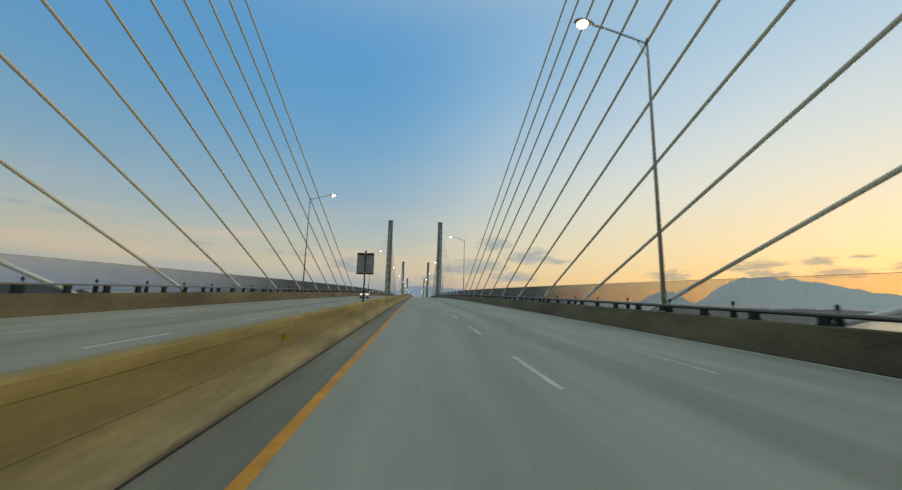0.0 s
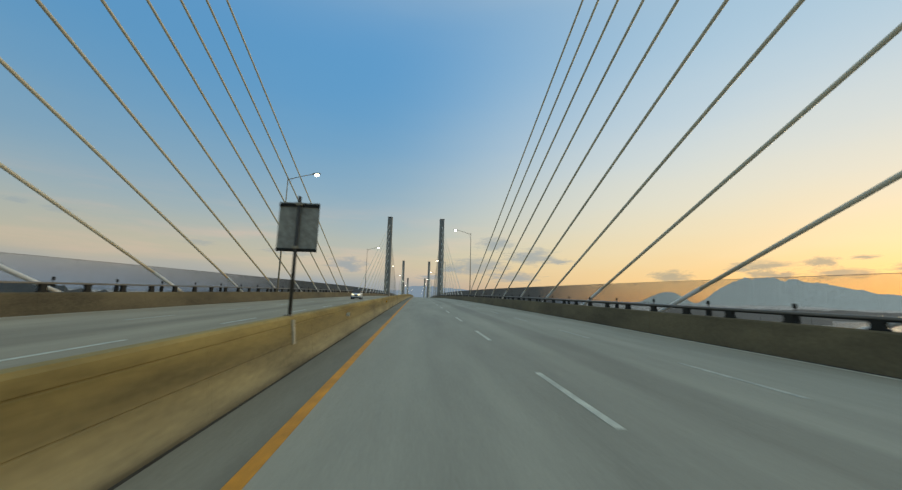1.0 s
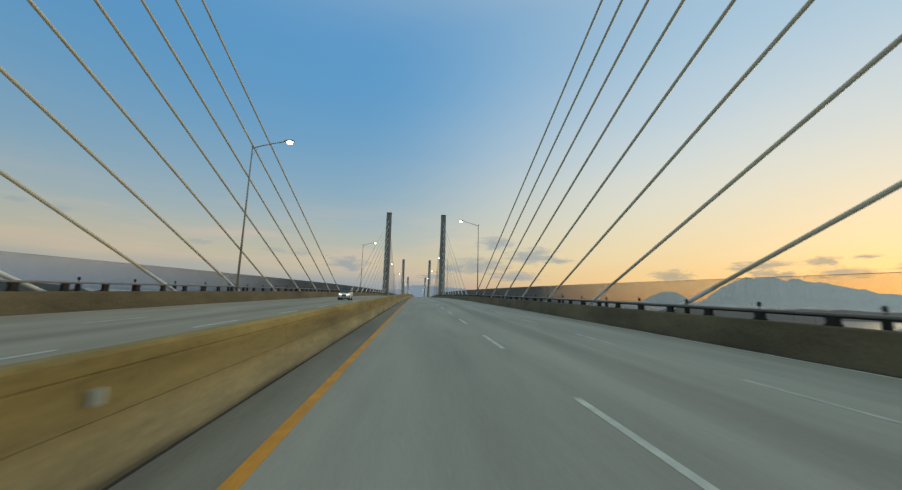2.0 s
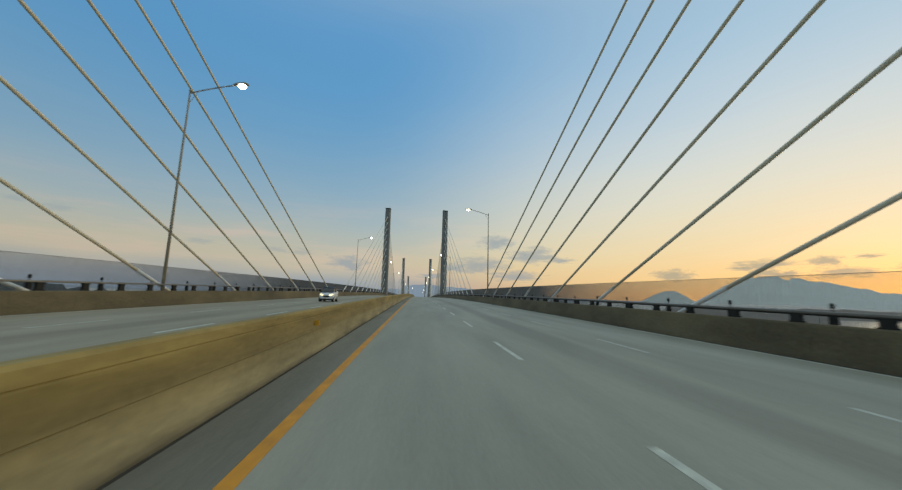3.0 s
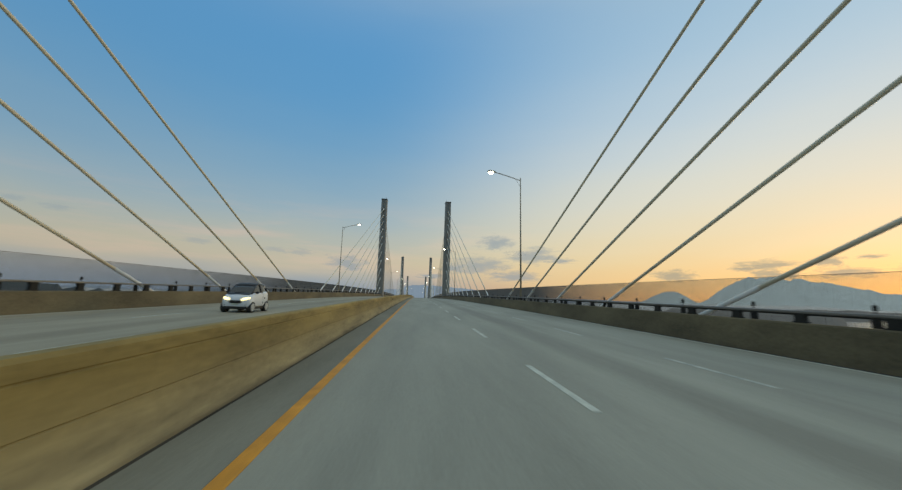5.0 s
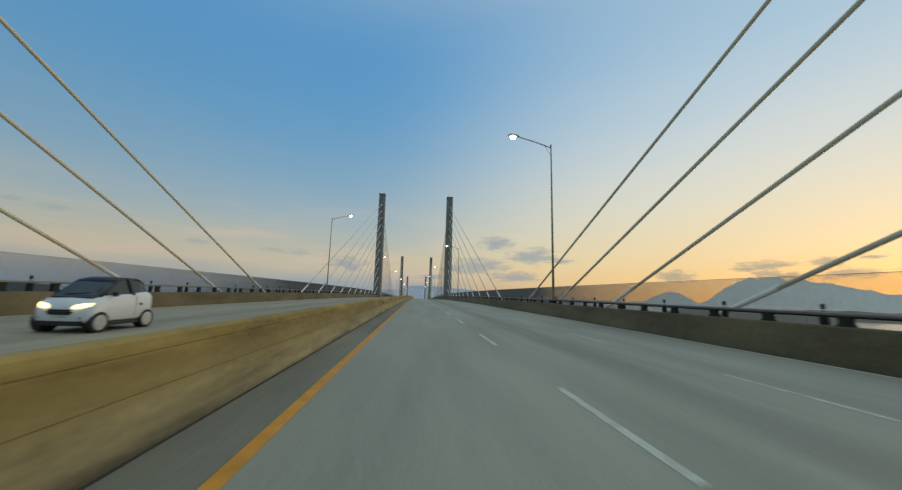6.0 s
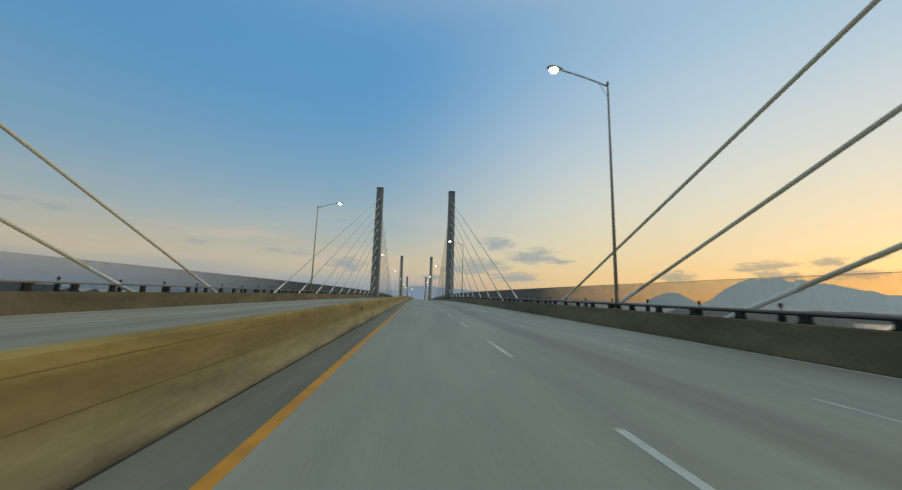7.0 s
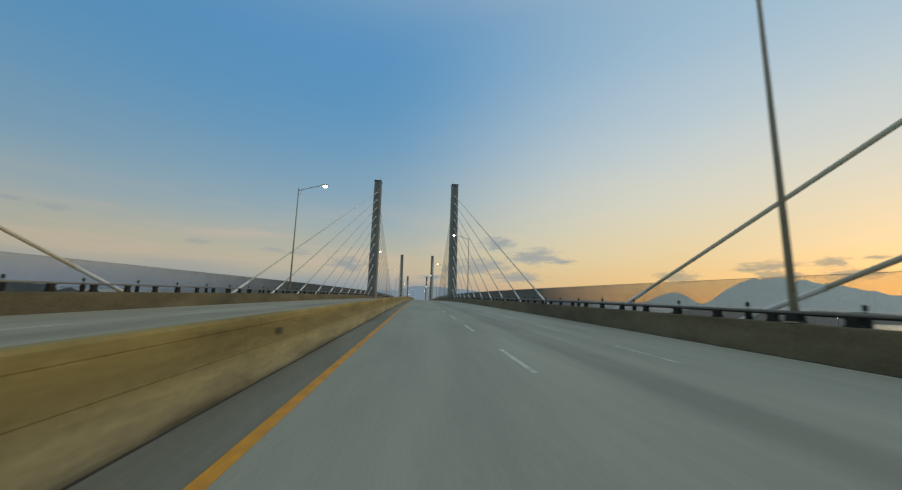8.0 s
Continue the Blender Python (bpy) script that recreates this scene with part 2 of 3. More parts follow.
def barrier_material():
    """Concrete coloured by height: ochre at the top, brown between the grooves, greyer at the foot, with grain and long
    streaks.
    """
    m = bpy.data.materials.new("banded median concrete")
    m.use_nodes = True
    n, l = m.node_tree.nodes, m.node_tree.links
    b = n["Principled BSDF"]
    b.inputs["Roughness"].default_value, b.inputs["Specular IOR Level"].default_value = 0.75, 0.25
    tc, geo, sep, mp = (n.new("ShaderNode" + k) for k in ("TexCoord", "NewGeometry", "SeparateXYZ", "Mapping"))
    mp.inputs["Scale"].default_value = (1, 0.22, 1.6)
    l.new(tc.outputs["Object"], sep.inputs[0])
    l.new(geo.outputs["Position"], mp.inputs["Vector"])
    streak, grain = n.new("ShaderNodeTexNoise"), n.new("ShaderNodeTexNoise")
    streak.inputs["Scale"].default_value, streak.inputs["Detail"].default_value, streak.inputs["Roughness"].default_value = 1.6, 7, 0.62
    grain.inputs["Scale"].default_value, grain.inputs["Detail"].default_value = 16, 4
    l.new(mp.outputs[0], streak.inputs["Vector"])
    l.new(geo.outputs["Position"], grain.inputs["Vector"])
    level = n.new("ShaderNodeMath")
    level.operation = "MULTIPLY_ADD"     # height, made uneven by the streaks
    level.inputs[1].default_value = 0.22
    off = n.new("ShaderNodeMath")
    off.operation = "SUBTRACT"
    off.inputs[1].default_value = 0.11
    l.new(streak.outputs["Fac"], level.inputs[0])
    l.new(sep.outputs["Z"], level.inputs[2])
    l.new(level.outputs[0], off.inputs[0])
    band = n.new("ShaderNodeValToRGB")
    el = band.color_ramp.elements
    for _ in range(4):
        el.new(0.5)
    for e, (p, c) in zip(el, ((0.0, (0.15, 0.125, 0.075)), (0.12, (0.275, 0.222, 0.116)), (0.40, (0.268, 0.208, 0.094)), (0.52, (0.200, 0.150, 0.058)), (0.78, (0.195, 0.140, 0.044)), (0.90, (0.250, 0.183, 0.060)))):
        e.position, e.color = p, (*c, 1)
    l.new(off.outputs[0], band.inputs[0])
    both = n.new("ShaderNodeMath")
    both.operation = "MULTIPLY_ADD"
    both.inputs[1].default_value = 0.4
    l.new(grain.outputs["Fac"], both.inputs[0])
    l.new(streak.outputs["Fac"], both.inputs[2])
    tone = n.new("ShaderNodeMapRange")
    for k, v in (("From Min", 0.45), ("From Max", 0.95), ("To Min", 0.78), ("To Max", 1.98)):
        tone.inputs[k].default_value = v
    l.new(both.outputs[0], tone.inputs["Value"])
    mul = n.new("ShaderNodeVectorMath")
    mul.operation = "SCALE"
    l.new(band.outputs[0], mul.inputs[0])
    l.new(tone.outputs[0], mul.inputs["Scale"])
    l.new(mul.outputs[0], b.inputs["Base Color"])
    bp = n.new("ShaderNodeBump")
    bp.inputs["Strength"].default_value, bp.inputs["Distance"].default_value = 0.35, 0.01
    l.new(grain.outputs["Fac"], bp.inputs["Height"])
    l.new(bp.outputs[0], b.inputs["Normal"])
    return m


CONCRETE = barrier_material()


def cloud_material(name, tone, most=0.68):
    m = bpy.data.materials.new(name)
    m.use_nodes = True
    n, l = m.node_tree.nodes, m.node_tree.links
    n.clear()
    o, mix, tr, em = (n.new("ShaderNode" + k) for k in ("OutputMaterial", "MixShader", "BsdfTransparent", "Emission"))
    em.inputs["Color"].default_value = srgb(*tone)
    em.inputs["Strength"].default_value = 1.0
    tc, info = n.new("ShaderNodeTexCoord"), n.new("ShaderNodeObjectInfo")
    ln = n.new("ShaderNodeVectorMath")
    ln.operation = "LENGTH"
    l.new(tc.outputs["Object"], ln.inputs[0])
    off = n.new("ShaderNodeMath")
    off.operation = "MULTIPLY"
    off.inputs[1].default_value = 40.0
    l.new(info.outputs["Random"], off.inputs[0])
    nz = n.new("ShaderNodeTexNoise")
    nz.noise_dimensions = "4D"
    nz.inputs["Scale"].default_value, nz.inputs["Detail"].default_value, nz.inputs["Roughness"].default_value = 2.6, 8, 0.6
    l.new(tc.outputs["Object"], nz.inputs["Vector"])
    l.new(off.outputs[0], nz.inputs["W"])
    sub = n.new("ShaderNodeMath")
    sub.operation = "MULTIPLY_ADD"
    sub.inputs[1].default_value = -0.62
    l.new(ln.outputs["Value"], sub.inputs[0])
    l.new(nz.outputs["Fac"], sub.inputs[2])
    mr = n.new("ShaderNodeMapRange")
    mr.interpolation_type = "SMOOTHSTEP"
    mr.inputs["From Min"].default_value, mr.inputs["From Max"].default_value = 0.0, 0.42
    mr.inputs["To Max"].default_value = most
    l.new(sub.outputs[0], mr.inputs["Value"])
    l.new(mr.outputs[0], mix.inputs[0])
    l.new(tr.outputs[0], mix.inputs[1])
    l.new(em.outputs[0], mix.inputs[2])
    l.new(mix.outputs[0], o.inputs["Surface"])
    return m


# clouds glow with the evening light put into their tone, warmer near the sunset
CLOUD, WARM_CLOUD = cloud_material("grey-blue cloud", (142, 154, 166)), cloud_material("warm grey cloud", (152, 152, 142))
FAINT_CLOUD = cloud_material("faint blue-grey cloud", (142, 154, 166), 0.36)


# ---------------------------------------------------------------- builders
def mesh_ob(name, bm, material, smooth=False):
    me = bpy.data.meshes.new(name)
    bmesh.ops.recalc_face_normals(bm, faces=bm.faces)
    bm.to_mesh(me)
    bm.free()
    me.materials.append(material)
    if smooth:
        me.shade_smooth()
    return new(name, me)


def part(name, bm, material, parent, label="", smooth=False):
    ob = mesh_ob(name, bm, material, smooth)
    ob.parent = parent
    if label:
        tagged(ob, label)
    return ob


def again(ob, m):
    """The same mesh once more, as another piece of the same thing."""
    o = ob.copy()
    scene.collection.objects.link(o)
    o.matrix_basis = m
    return o


def box(bm, x0, x1, y0, y1, z0, z1, bevel=0.0):
    r = bmesh.ops.create_cube(bm, size=1.0, matrix=Matrix.Translation(((x0 + x1) / 2, (y0 + y1) / 2, (z0 + z1) / 2)) @ Matrix.Diagonal((x1 - x0, y1 - y0, z1 - z0, 1)))
    if bevel:
        es = list({e for v in r["verts"] for e in v.link_edges})
        bmesh.ops.bevel(bm, geom=es, offset=bevel, segments=2, affect="EDGES")
    return bm


def tube(bm, a, b, ra, rb=None, sides=12):
    """A round bar from a to b."""
    a, b = Vector(a), Vector(b)
    d = b - a
    if d.length > 12:
        n = int(d.length / 5)
        side = d.orthogonal().normalized()
        other = d.normalized().cross(side)
        rr = [ra + ((ra if rb is None else rb) - ra) * i / n for i in range(n + 1)]
        return loft(bm, [[a + d * i / n + (side * math.cos(2 * math.pi * j / sides) + other * math.sin(2 * math.pi * j / sides)) * rr[i] for j in range(sides)] for i in range(n + 1)])
    rot = d.to_track_quat("Z", "Y").to_matrix().to_4x4()
    bmesh.ops.create_cone(bm, cap_ends=True, segments=sides, radius1=ra, radius2=ra if rb is None else rb, depth=d.length,
                          matrix=Matrix.Translation((a + b) / 2) @ rot)
    return bm


def loft(bm, rings):
    """A closed skin through rings of points, with its ends capped."""
    rows = [[bm.verts.new(p) for p in r] for r in rings]
    k = len(rows[0])
    for a, b in zip(rows, rows[1:]):
        for i in range(k):
            bm.faces.new((a[i], a[(i + 1) % k], b[(i + 1) % k], b[i]))
    bm.faces.new(rows[0])
    bm.faces.new(rows[-1])
    return bm


def sweep(profile, y0, y1, step=9.0):
    """A closed outline in x and z carried along the road over its vertical curve."""
    n = max(1, round((y1 - y0) / step))
    ys = [y0 + (y1 - y0) * i / n for i in range(n + 1)]
    return loft(bmesh.new(), [[(x, y, z + deck(y, x)) for x, z in profile] for y in ys])


def straight(profile, length):
    """A closed outline in x and z carried straight along y."""
    return loft(bmesh.new(), [[(x, y, z - FALL * x) for x, z in profile] for y in (-length / 2, length / 2)])


def setting(name, bm, material, label, category):
    return tagged(mesh_ob(name, bm, material), label, category, kind="structure")


# ---------------------------------------------------------------- river, shore, ridges, clouds
bm = bmesh.new()
bmesh.ops.create_grid(bm, x_segments=40, y_segments=40, size=4950)
for v in bm.verts:
    v.co.z = WATER
setting("water", bm, WATERM, "wide calm river reflecting the dusk sky", "water")


def ridge(name, crest, dist, material, seed, label, rough=0.12):
    """A far range: crest is a list of bearing and height, both in degrees as seen from the deck."""
    bm = bmesh.new()
    a0, a1 = crest[0][0], crest[-1][0]
    n = max(8, int((a1 - a0) * 8))
    rows = []
    for j, share in enumerate((0.0, 0.55, 1.0, 0.3)):
        row = []
        for i in range(n + 1):
            deg = a0 + (a1 - a0) * i / n
            el = float(np.interp(deg, [c[0] for c in crest], [c[1] for c in crest]))
            d = dist + 110 * j
            h = d * math.tan(radians(el)) - WATER - 8
            h *= share * (1 + rough * (noise.noise((deg * 0.9, seed, 0.3)) + 0.5 * noise.noise((deg * 3.1, seed, j))))
            row.append(bm.verts.new((d * math.sin(radians(deg)), d * math.cos(radians(deg)), WATER - 2 + max(0, h))))
        rows.append(row)
    for a, b in zip(rows, rows[1:]):
        for i in range(n):
            bm.faces.new((a[i], a[i + 1], b[i + 1], b[i]))
    return setting(name, bm, material, label, "hills")


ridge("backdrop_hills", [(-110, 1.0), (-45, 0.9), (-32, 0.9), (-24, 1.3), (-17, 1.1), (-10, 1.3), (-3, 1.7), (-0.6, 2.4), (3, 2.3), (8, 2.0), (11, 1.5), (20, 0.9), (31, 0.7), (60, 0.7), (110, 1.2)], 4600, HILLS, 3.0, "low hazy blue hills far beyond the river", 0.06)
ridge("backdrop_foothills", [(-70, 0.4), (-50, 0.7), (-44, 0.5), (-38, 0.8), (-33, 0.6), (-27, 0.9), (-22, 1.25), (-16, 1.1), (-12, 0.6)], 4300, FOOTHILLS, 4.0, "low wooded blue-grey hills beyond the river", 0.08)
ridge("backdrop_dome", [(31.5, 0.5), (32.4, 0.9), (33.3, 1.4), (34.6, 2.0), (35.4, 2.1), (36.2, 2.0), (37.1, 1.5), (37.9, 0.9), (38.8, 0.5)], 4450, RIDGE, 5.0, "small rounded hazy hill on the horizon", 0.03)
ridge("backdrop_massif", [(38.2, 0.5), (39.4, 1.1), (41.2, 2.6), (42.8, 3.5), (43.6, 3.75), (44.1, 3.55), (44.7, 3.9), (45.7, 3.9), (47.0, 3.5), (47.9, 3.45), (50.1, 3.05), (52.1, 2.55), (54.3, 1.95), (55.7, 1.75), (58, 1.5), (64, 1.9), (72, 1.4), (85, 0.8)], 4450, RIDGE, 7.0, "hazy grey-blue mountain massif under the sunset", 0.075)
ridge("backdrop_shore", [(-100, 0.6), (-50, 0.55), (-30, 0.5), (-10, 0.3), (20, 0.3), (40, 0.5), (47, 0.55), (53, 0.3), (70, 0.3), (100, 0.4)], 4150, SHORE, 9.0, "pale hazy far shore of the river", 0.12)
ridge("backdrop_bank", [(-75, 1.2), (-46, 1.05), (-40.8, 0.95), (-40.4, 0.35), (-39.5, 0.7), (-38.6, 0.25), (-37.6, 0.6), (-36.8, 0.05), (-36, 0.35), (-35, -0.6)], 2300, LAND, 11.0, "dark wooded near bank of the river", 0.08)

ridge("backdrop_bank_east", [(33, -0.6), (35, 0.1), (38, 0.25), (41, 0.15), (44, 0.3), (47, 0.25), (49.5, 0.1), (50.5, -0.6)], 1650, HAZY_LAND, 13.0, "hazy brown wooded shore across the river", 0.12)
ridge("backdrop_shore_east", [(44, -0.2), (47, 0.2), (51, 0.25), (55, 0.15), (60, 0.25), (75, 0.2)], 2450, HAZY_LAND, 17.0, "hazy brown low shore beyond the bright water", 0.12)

CLOUDS = ((-10.6, 5.2, 5.4, 1.8), (12.0, 8.9, 5.4, 1.9), (17.5, 7.0, 7.8, 2.0), (9.4, 5.4, 9.2, 2.3), (15.0, 3.9, 7.4, 1.4), (35.9, 4.0, 4.4, 1.3), (45.6, 5.2, 6.0, 0.9), (50.4, 5.3, 2.8, 1.0),
          (51.8, 4.0, 5.0, 1.0), (45.3, 4.1, 3.4, 1.0), (47.2, 3.9, 2.8, 0.9), (43.2, 4.7, 3.0, 0.4), (53.6, 5.6, 2.2, 0.35), (57.5, 4.4, 5.0, 0.9), (-17.2, 6.4, 4.0, 0.8), (-20.6, 6.5, 4.0, 0.6),
          (-29.5, 6.8, 3.8, 0.6), (-42.3, 8.8, 2.6, 0.6), (-45.4, 9.1, 1.8, 0.5), (5.6, 4.9, 4.0, 1.0), (2.0, 3.7, 4.0, 0.6), (21.5, 6.2, 4.0, 0.6))
for az, el, w, h in CLOUDS:
    bm = bmesh.new()
    bmesh.ops.create_grid(bm, x_segments=2, y_segments=2, size=1.0)
    c = setting("backdrop_cloud", bm, *((FAINT_CLOUD, "faint grey-blue evening cloud") if az < -15 else (CLOUD, "small grey-blue evening cloud") if az < 30 else (WARM_CLOUD, "small warm grey evening cloud")), "cloud")
    d = 4750.0
    p = Vector((d * math.cos(radians(el)) * math.sin(radians(az)), d * math.cos(radians(el)) * math.cos(radians(az)), d * math.sin(radians(el))))
    c.matrix_world = look(p, (0, 0, 0)) @ Matrix.Diagonal((d * math.tan(radians(w * 0.8)), d * math.tan(radians(h * 1.0)), 1, 1))



def far_light(az, el, d, base, r):
    """A lit mast far off: bearing and height in degrees from the deck, and distance."""
    x, y, z = d * math.sin(radians(az)), d * math.cos(radians(az)), d * math.tan(radians(el)) - 3
    g = tagged(new("light_mast"), "tiny lit light mast far off beyond the river", "light mast", "far lights beyond the river")
    g.matrix_world = pose(x, y, base)
    part("mast", tube(bmesh.new(), (0, 0, -6), (0, 0, z - base), 0.5, 0.35, sides=8), DARK, g)
    bm = bmesh.new()
    bmesh.ops.create_uvsphere(bm, u_segments=10, v_segments=6, radius=r, matrix=Matrix.Translation((0, 0, z - base)))
    part("lamp", bm, LAMP_ON, g, "glowing white lamp", smooth=True)


far_light(-0.8, 1.75, 4050, 60, 2.2)
for az in (44.6, 47.2, 48.9):
    far_light(az, -0.5, 1600, WATER, 0.55)

# ---------------------------------------------------------------- deck and its markings
setting("road_east", sweep([(MEDIAN_X, 0), (13.3, 0), (13.3, -0.5), (MEDIAN_X, -0.5)], Y0, Y1), ASPHALT, "worn grey surfacing of the bridge deck with oil stripes", "road")
setting("road_west", sweep([(-13.6, 0), (MEDIAN_X - 0.003, 0), (MEDIAN_X - 0.003, -0.5), (-13.6, -0.5)], Y0, Y1), WEST_ASPHALT, "brown-grey surfacing of the oncoming carriageway", "road")
setting("deck_edge", sweep([(-15.3, -0.1), (-13.61, -0.1), (-13.6, -0.52), (13.3, -0.52), (13.31, -0.1), (15.3, -0.1), (15.3, -1.8), (-15.3, -1.8)], Y0, Y1), DECK, "concrete walkway and underside of the bridge deck", "deck")
for x, w, m, nm in ((0.75, 0.15, YELLOW, "yellow"), (-1.85, 0.14, YELLOW, "yellow"), (12.44, 0.12, WHITE, "worn white"), (-12.75, 0.1, FADED, "faded white")):
    setting("edge_line", sweep([(x - w / 2, 0.004), (x + w / 2, 0.004), (x + w / 2, -0.1), (x - w / 2, -0.1)], Y0, Y1), m, nm + " painted edge line along the carriageway", "road marking")


setting("shoulder", sweep([(-0.115, 0.003), (0.67, 0.003), (0.67, -0.1), (-0.115, -0.1)], Y0, Y1), GRIME, "dark grimy shoulder between the median and the yellow line", "shoulder")
setting("gutter_median", sweep([(-0.113, 0.006), (-0.072, 0.006), (-0.072, -0.1), (-0.113, -0.1)], Y0, Y1), DIRT, "dark silt gathered along the foot of the median", "gutter")
setting("gutter", sweep([(12.52, 0.003), (12.74, 0.003), (12.74, -0.1), (12.52, -0.1)], Y0, Y1), DIRT, "dark silt gathered along the foot of the parapet", "gutter")


# ---------------------------------------------------------------- towers and stay cables
def tower(x, y):
    """A slender pylon with a slot for the cable anchors, slightly tapered, with a cap."""
    s = 1 if x > 0 else -1
    t = tagged(new("bridge_tower"), "slender tall grey concrete pylon beside the deck", "bridge tower", "towers of the bridge")
    t.matrix_world = pose(x, y, deck(y))
    foot = WATER - deck(y) - 1
    rings = []
    for z, wx, wy in ((foot, 2.6, 3.6), (-2.0, 1.55, 2.3), (0.0, 1.5, 2.2), (TOWER_H * 0.55, 1.36, 1.95), (TOWER_H, 1.22, 1.7)):
        c, g = 0.22, 0.16
        rings.append([(-wx + c, -wy, z), (-0.34, -wy, z), (-0.34, -wy + g, z), (0.34, -wy + g, z), (0.34, -wy, z), (wx - c, -wy, z), (wx, -wy + c, z), (wx, wy - c, z),
                      (wx - c, wy, z), (0.34, wy, z), (0.34, wy - g, z), (-0.34, wy - g, z), (-0.34, wy, z), (-wx + c, wy, z), (-wx, wy - c, z), (-wx, -wy + c, z)])
    part("shaft", loft(bmesh.new(), rings), TOWER, t)
    cap = part("cap", box(bmesh.new(), -1.3, 1.3, -1.78, 1.78, TOWER_H, TOWER_H + 0.35, 0.06), DARK, t, "dark metal cap")
    part("lightning_rod", tube(bmesh.new(), (-0.7 * s, -0.9, TOWER_H + 0.3), (-0.7 * s, -0.9, TOWER_H + 1.4), 0.04), DARK, cap)
    part("collar", box(bmesh.new(), -1.75, 1.75, -2.5, 2.5, -0.4, 0.25, 0.08), DECK, t)
    return t


HEIGHTS = [38.5 - 2.8 * (10 - k) - 0.065 * (10 - k) ** 2 for k in range(11)]
REACH = [10.6 + 8.82 * k for k in range(11)]      # where a cable passes rail height


def stay(x, yt, k, way):
    top = Vector((x, yt + way * 1.75, deck(yt) + HEIGHTS[k]))
    ya = yt + way * REACH[k]
    at_rail = Vector((x, ya, deck(ya, x) + 1.25))
    u = (top - at_rail).normalized()
    foot = at_rail - u * (1.45 / u.z)
    c = tagged(new("stay_cable"), "taut pale stay cable with a white guard pipe at its foot", "stay cable", "stay cables of the bridge")
    c.matrix_world = Matrix.Translation(foot)
    up = top - foot
    s = u * (2.2 / u.z)
    part("strand", tube(bmesh.new(), s, up, 0.082), CABLE, c, smooth=True)
    pipe = part("guard_pipe", tube(bmesh.new(), (0, 0, 0), s, 0.10), SHEATH, c, "white guard pipe", smooth=True)
    part("collar", tube(bmesh.new(), s - u * 0.04, s + u * 0.04, 0.106), SHEATH, pipe, smooth=True)
    part("anchor_sleeve", tube(bmesh.new(), up - u * 2.6, up, 0.19), SHEATH, c, "pale anchor sleeve", smooth=True)
    return c


for y in TOWERS:
    for sx in (-1, 1):
        tower(sx * TOWER_X + 0.2, y)
        for way in (-1, 1):
            if y < 0 and way < 0:
                continue
            for k in range(11):
                stay(sx * CABLE_X + 0.25, y, k, way)


# ---------------------------------------------------------------- street lamps
def lamp(x, y):
    """A tall lamp: on the east parapet, or on the walkway behind the west one."""
    s, foot = (1, -0.1) if x < 0 else (-1, 0.975)
    l = tagged(new("street_lamp"), "tall tapered steel street lamp, lit, on the parapet" if foot > 0 else "tall tapered steel street lamp, lit, behind the parapet", "street lamp", "street lamps of the bridge")
    l.matrix_world = pose(x, y, deck(y, x))
    part("base_plate", box(bmesh.new(), -0.16, 0.16, -0.22, 0.22, foot, foot + 0.045, 0.01), STEEL, l)
    part("pole", tube(bmesh.new(), (0, 0, foot + 0.02), (0, 0, 14.22), 0.105, 0.052), STEEL, l, smooth=True)
    if foot > 0:
        part("pedestal", loft(bmesh.new(), [[(-w, -d, z), (w, -d, z), (w, d, z), (-w, d, z)] for z, w, d in ((foot + 0.04, 0.14, 0.24), (foot + 0.08, 0.13, 0.19), (foot + 0.24, 0.12, 0.17), (foot + 0.27, 0.10, 0.12))]), DARK, l, "dark cast pedestal")
    part("hand_hole_cover", box(bmesh.new(), -0.055, 0.055, -0.112, -0.085, 1.55, 1.85, 0.008), STEEL, l)
    part("pole_cap", tube(bmesh.new(), (0, 0, 14.2), (0, 0, 14.38), 0.075, 0.05), STEEL, l, smooth=True)
    bm = bmesh.new()
    pts = [(s * 3.0 * u, 0, 14.07 + 0.84 * u * (1.25 - 0.25 * u)) for u in (0, 0.25, 0.5, 0.75, 1.0)]
    for a, b in zip(pts, pts[1:]):
        tube(bm, a, b, 0.045, 0.042)
    part("arm", bm, STEEL, l, smooth=True)
    part("stay_rod", tube(bmesh.new(), (0, 0, 13.32), (s * 0.55, 0, 14.24), 0.015), STEEL, l)
    bm = bmesh.new()
    loft(bm, [[(s * x, w * cy, z + hh * cz) for cy, cz in ((-1, 0), (-0.7, 1), (0.7, 1), (1, 0), (0.7, -0.4), (-0.7, -0.4))]
              for x, w, z, hh in ((2.72, 0.06, 14.88, 0.06), (2.95, 0.15, 14.91, 0.12), (3.45, 0.19, 14.95, 0.14), (3.7, 0.10, 14.95, 0.07))])
    head = part("head", bm, STEEL, l, smooth=True)
    bm = bmesh.new()
    bmesh.ops.create_uvsphere(bm, u_segments=14, v_segments=8, radius=0.2, matrix=Matrix.Translation((s * 3.3, 0, 14.84)) @ Matrix.Diagonal((1.4, 0.95, 0.95, 1)))
    part("lens", bm, LAMP_ON, head, "glowing warm white lens", smooth=True)
    return l


for k in range(0, 9):
    lamp(LAMP_EAST, 15.6 + 70.55 * k)
    lamp(LAMP_WEST, 53.1 + 70.8 * k)


